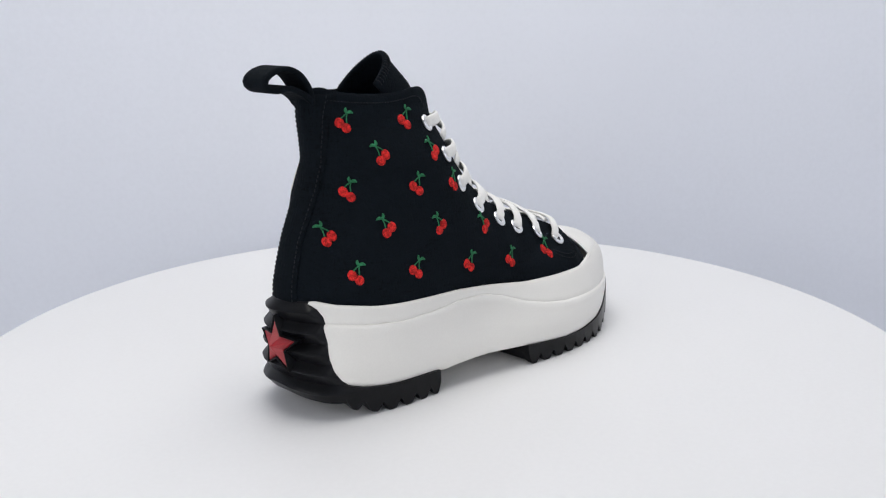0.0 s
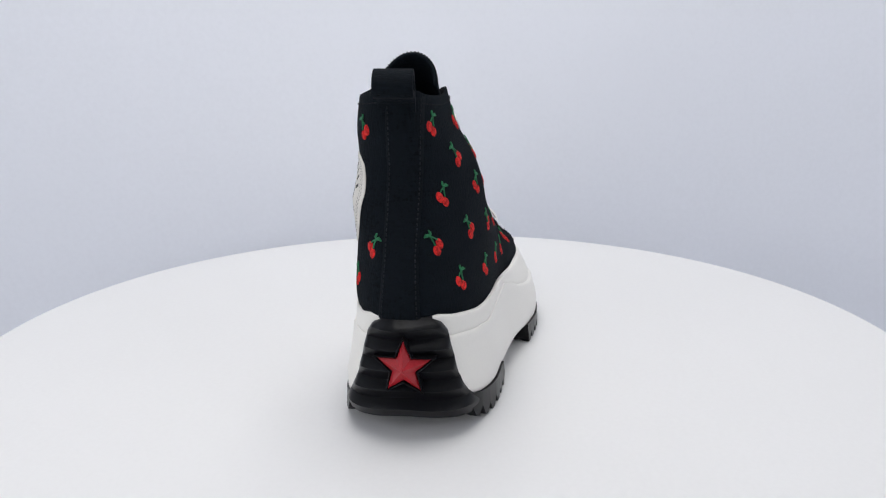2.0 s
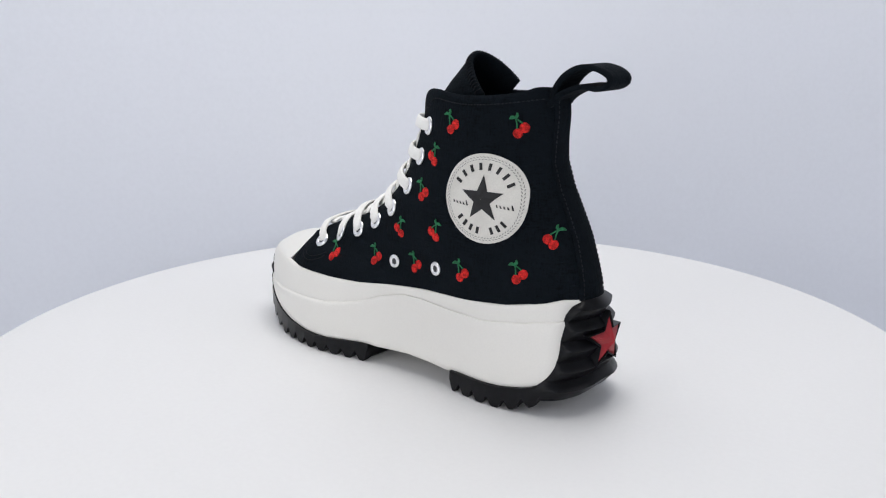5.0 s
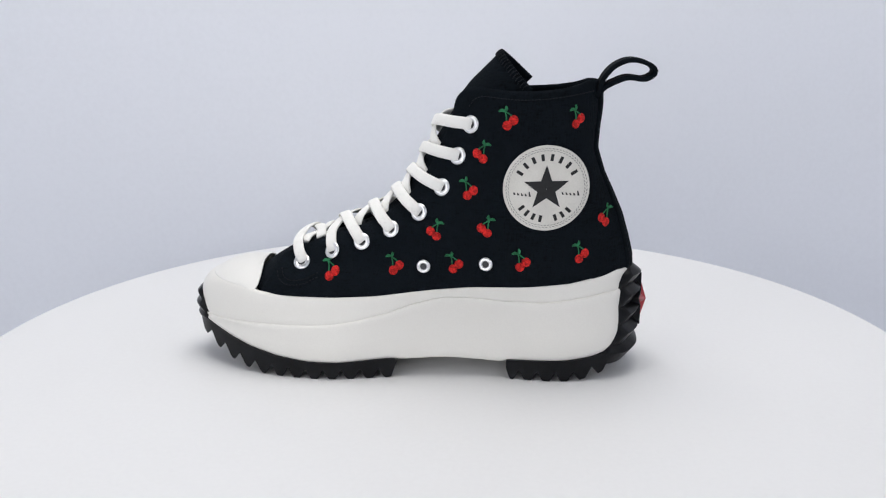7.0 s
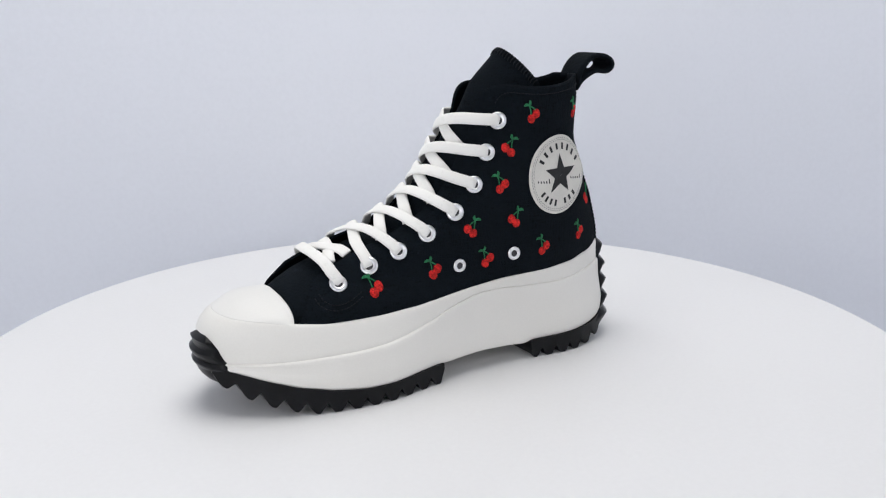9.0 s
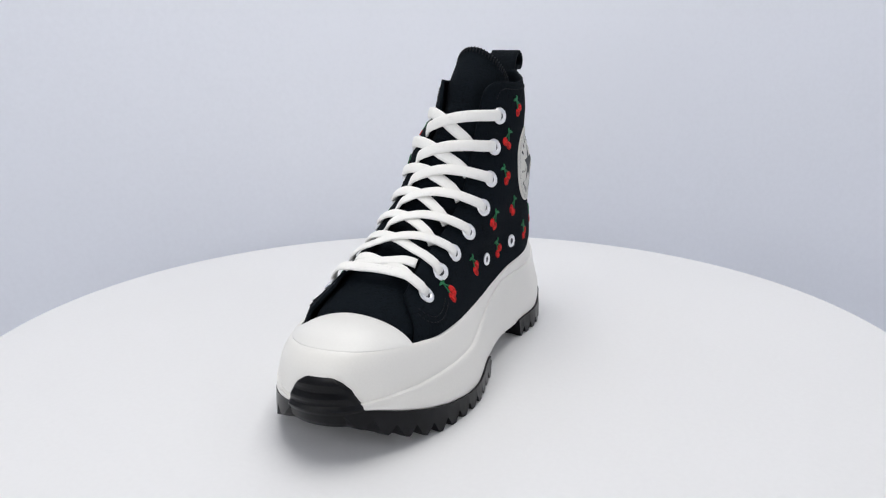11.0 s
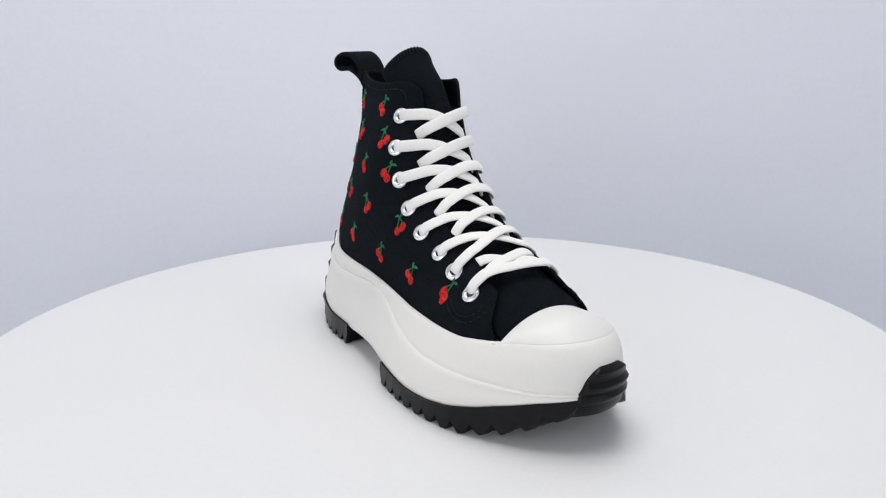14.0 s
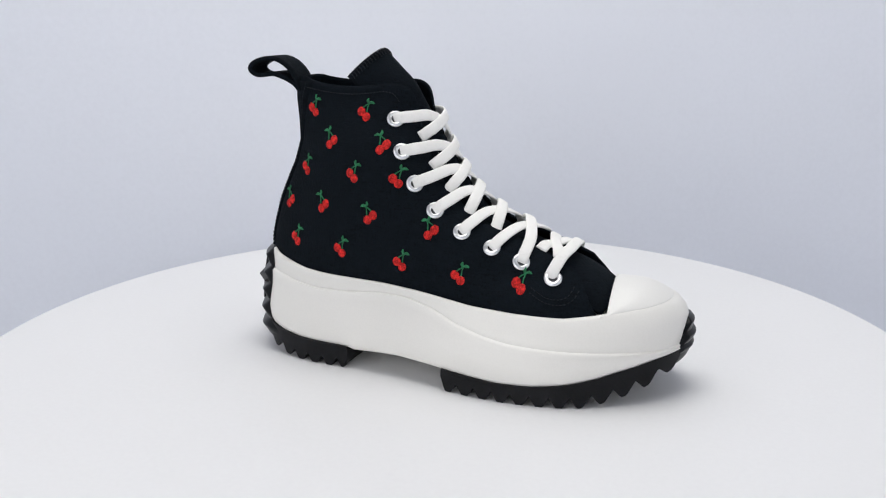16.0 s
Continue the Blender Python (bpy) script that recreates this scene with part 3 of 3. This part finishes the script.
def laces(shoe):
    plan = []
    for i in range(5):
        for s in (-1, 1):
            if s < 0:
                way = [(0.835, i - 0.02), (0.62, i + 0.13), (0.38, i + 0.25), (0.05, i + 0.52), (-0.25, i + 0.86), (-0.54, i + 1.18)]
            else:
                way = [(0.835, i - 0.02), (0.62, i + 0.16), (0.36, i + 0.30), (0, i + 0.49), (-0.30, i + 0.66), (-0.56, i + 0.80)]
            plan.append((way, s, 1.9 if s > 0 else 0.0, True))
    for s in (-1, 1):
        plan.append(([(0.835, 5), (0.45, 5.3), (0, 5.6), (-0.45, 5.9), (-0.835, 6)], s, 1.9 if s > 0 else 0.0, False))
        plan.append(([(0.54, 6.3), (0.3, 6.36), (0, 6.48), (-0.3, 6.66), (-0.54, 6.85)], s, -0.6 if s > 0 else -1.8, True))
    plan.append(([(0.835, 6.9), (0.5, 6.95), (0, 7.05), (-0.4, 7.1), (-0.835, 6.95)], -1, 1.2, False))
    for pts, s, over, tucked in plan:
        inner = pts[0][0] < 0.8
        line = spline(pts, 34)
        path, ups = [], []
        for k, (share, idx) in enumerate(line):
            u = k / 33
            lift = 1.9 + 0.2 * math.sin(math.pi * u) + over * math.sin(math.pi * u) ** 1.5
            if not inner:
                lift += 0.6 * max(0.0, 1 - ((u - 0.19) / 0.17) ** 2)
            lift -= max(0.0, min(1.0, idx - 5.4)) * 5.0 * max(0.0, 1 - (share / 0.55) ** 2)
            if tucked:
                lift -= (2.0 if inner else 4.0) * min(1.0, max(0, (u - 0.84) / 0.16)) ** 1.4
            if inner:
                lift -= 2.0 * max(0, (0.16 - u) / 0.16) ** 1.4
            elif u < 0.06:
                lift = 0.2 + (lift - 0.2) * u / 0.06
            if not tucked and u > 0.94:
                lift = 0.2 + (lift - 0.2) * (1 - u) / 0.06
            p, n = throat_point(idx, s * share, lift)
            path.append(p)
            ups.append(n)
        tube("lace", path, 3.75, 1.1, COTTON, shoe, "flat white cotton lace", n=12, ups=ups)


def on_flank(points, x0, z0, side, lift, flip=1):
    """Lays flat points (mm) on the flank round (x0, z0), as seen from outside: first coordinate towards the heel-right for the inner side."""
    out = []
    for a, b in points:
        q, _ = flank_point(x0 + a * flip, z0 + b, side, lift)
        out.append(q)
    return out


def squeeze(x0, z0, side):
    """Shortens steps along x where the flank turns round the heel, so that a motif keeps its size on the cloth."""
    e = 1.5
    dy = (side_y(x0 + e, z0, side) - side_y(x0 - e, z0, side)) / (2 * e)
    return 1 / math.sqrt(1 + dy * dy)


def blob(cx, cy, rx, ry, lift, side, x0, z0, flip, rings=4, n=18):
    rows = []
    flip = flip * squeeze(x0, z0, side)
    for k in range(rings + 1):
        f = 1 - k / rings * 0.98
        h = lift * math.sqrt(max(0, 1 - f * f)) + 0.15
        rows.append([flank_point(x0 + flip * (cx + rx * f * math.cos(a)), z0 + cy + ry * f * math.sin(a), side, h if k else -0.3)[0] for a in np.linspace(0, 2 * math.pi, n, endpoint=False)])
    return rows


def stroke(pts, lift, side, x0, z0, flip):
    path = spline(pts, 10)
    flip = flip * squeeze(x0, z0, side)
    q = [flank_point(x0 + flip * a, z0 + b, side, lift) for a, b in path]
    return [p for p, _ in q], [n for _, n in q]


INNER_CHERRIES = [(-48, 164, 1), (-89, 164, 1), (-30, 143.5, -1), (-24, 121, 1), (-1, 94.5, -1), (-33, 97.5, -1), (-107, 101.5, -1), (-93.5, 80.5, 1), (65.5, 66.5, 1), (23.7, 71, 1), (-14.7, 73, 1), (-57, 76.3, 1)]
OUTER_CHERRIES = [(-86, 166, 1), (-45, 165, 1), (-67, 146.5, -1), (-28, 145.5, -1), (-90, 127.3, 1), (-48.4, 126.7, 1), (-17.3, 125, 1), (-104, 103.3, -1), (-70.7, 105, -1), (-33.6, 101.2, -1), (8.2, 94.4, -1),
                  (-94.4, 80.2, 1), (-56, 77.6, 1), (-12, 73, 1), (27.8, 68, 1), (67.2, 66.8, 1)]


def cherries(shoe):
    for side, spots in ((1, INNER_CHERRIES), (-1, OUTER_CHERRIES)):
        for x0, z0, leaf in spots:
            # the leaf points to the toe where leaf is 1
            body = sheet("cherry_embroidery", blob(-2.05, 1.35, 3.1, 3.3, 0.7, side, x0, z0, leaf), REDTHR, shoe, "red embroidered cherry pair with green stems", close=True)
            sheet("cherry", blob(1.75, -1.85, 3.15, 3.1, 0.7, side, x0, z0, leaf), REDTHR, body, close=True)
            for pts in ([(-1.0, 3.8), (0.9, 5.2), (3.2, 6.6)], [(2.2, 0.9), (2.4, 3.8), (3.2, 6.6)]):
                p, n = stroke(pts, 0.4, side, x0, z0, leaf)
                tube("stem", p, 0.42, 0.4, GREENTHR, body, n=6, ups=n)
            # two small pointed leaves at the stems' joint
            for pts in ([(3.1, 6.5), (4.9, 7.1), (6.9, 6.3)], [(3.2, 6.5), (2.3, 8.0), (2.6, 9.7)]):
                p, n = stroke(pts, 0.5, side, x0, z0, leaf)
                tube("leaf", p, 0.25 + 0.75 * np.sin(np.linspace(0.25, np.pi - 0.1, len(p))), 0.45, GREENTHR, body, n=6, ups=n)


def patch(shoe):
    x0, z0, R = -70.4, 123.8, 26.3
    def disc(r0, r1, lift, n=64, k=6):
        return [on_flank([(r * math.cos(a), r * math.sin(a)) for a in np.linspace(0, 2 * math.pi, n, endpoint=False)], x0, z0, 1, lift) for r in np.linspace(r0, r1, k)]
    rows = disc(R, R, -0.5, k=1) + disc(R, R, 0.5, k=1) + disc(R - 0.4, 0.05, 0.8, k=12)
    base = sheet("ankle_patch", rows, PATCHW, shoe, "round off-white ankle patch with a black star", close=True)
    def flat(name, poly, lift, mat):
        # a filled outline laid on the patch, as a fan of rings
        c = np.mean(poly, axis=0)
        rows = [on_flank([tuple(c + (np.array(q) - c) * f) for q in poly], x0, z0, 1, lift) for f in (1.0, 0.75, 0.5, 0.25, 0.02)]
        return sheet(name, rows, mat, base, close=True)
    star = []
    raw = star_points(14.2, 0.40)
    for k in range(10):
        a, b = np.array(raw[k]), np.array(raw[(k + 1) % 10])
        star += [tuple(a + (b - a) * f) for f in (0, 0.25, 0.5, 0.75)]
    flat("patch_star", star, 1.02, INK)
    # arcs of bars in place of the printed words
    def bar(ang, r, w, h):
        c, s = math.cos(ang), math.sin(ang)
        return [(r * c + (u * -s + v * c), r * s + (u * c + v * s)) for u, v in ((-w, -h), (w, -h), (w, h), (-w, h))]
    for k in range(8):
        flat("patch_print", bar(radians(151 - k * 120 / 7), 18.8, 0.95, 2.1), 1.0, INK)
    for k in range(8):
        if k != 3:
            flat("patch_print", bar(radians(225 + k * 97 / 7), 18.9, 0.95, 2.1), 1.0, INK)
    for sx in (-1, 1):
        for k in range(5):
            u, v = sx * 14.6 + (k - 2) * 2.3, -3.6 + 0.25 * (k - 2)
            h = 1.5 if k == 0 else 0.8
            flat("patch_print", [(u - 0.75, v - 0.5), (u + 0.45, v - 0.5), (u + 0.75, v - 0.5 + 2 * h), (u + 0.1, v - 0.5 + 2 * h)], 1.0, INK)
    # a zigzag row of stitches round the rim
    for k in range(72):
        a = 2 * math.pi * k / 72
        for r, t in ((23.0, 0.5), (24.3, -0.5)):
            c, q = math.cos(a + t * 0.04), math.sin(a + t * 0.04)
            flat("patch_stitch", [(r * c + u * -q + (v + t * u * 0.7) * c, r * q + u * c + (v + t * u * 0.7) * q) for u, v in ((-0.62, -0.2), (0.62, -0.2), (0.62, 0.2), (-0.62, 0.2))], 1.0, GREYST)


def heel_star(shoe):
    def place(pts, dx):
        return [(-133.2 - dx + 0.010 * a * a, a, 43 + b) for a, b in pts]
    ob = sheet("heel_star", [place(star_points(15.4, 0.42), -5), place(star_points(15.4, 0.42), 0.6), place(star_points(0.05, 0.42), 5.4)], REDRUB, shoe, "red faceted rubber star on the heel", close=True, sharp=10)
    rim = [place(star_points(18.2, 0.46), -7), place(star_points(18.0, 0.46), 1.6), place(star_points(17.4, 0.455), 1.8), place(star_points(16.7, 0.44), 1.4), place(star_points(16.4, 0.435), -3)]
    sheet("star_surround", rim, BLACKRUB, ob, close=True, sharp=20)


# ---- the turning: table and shoe turn together, seen from above against the clock ----
TURN = [(0, -0.1), (2, 36.5), (4, 73.3), (6.5, 119.4), (9, 165.1), (11.5, 211.0), (14, 256.9), (16, 293.6)]


def motions():
    walk(shoe, [(t, pose(0, 0, 0.0002, 0, 0, 45 + a)) for t, a in TURN])
    walk(table, [(t, pose(0.001, 0.0079, 0, 0, 0, 45 + a)) for t, a in TURN])


table = build_place()
shoe = build_shoe()
motions()
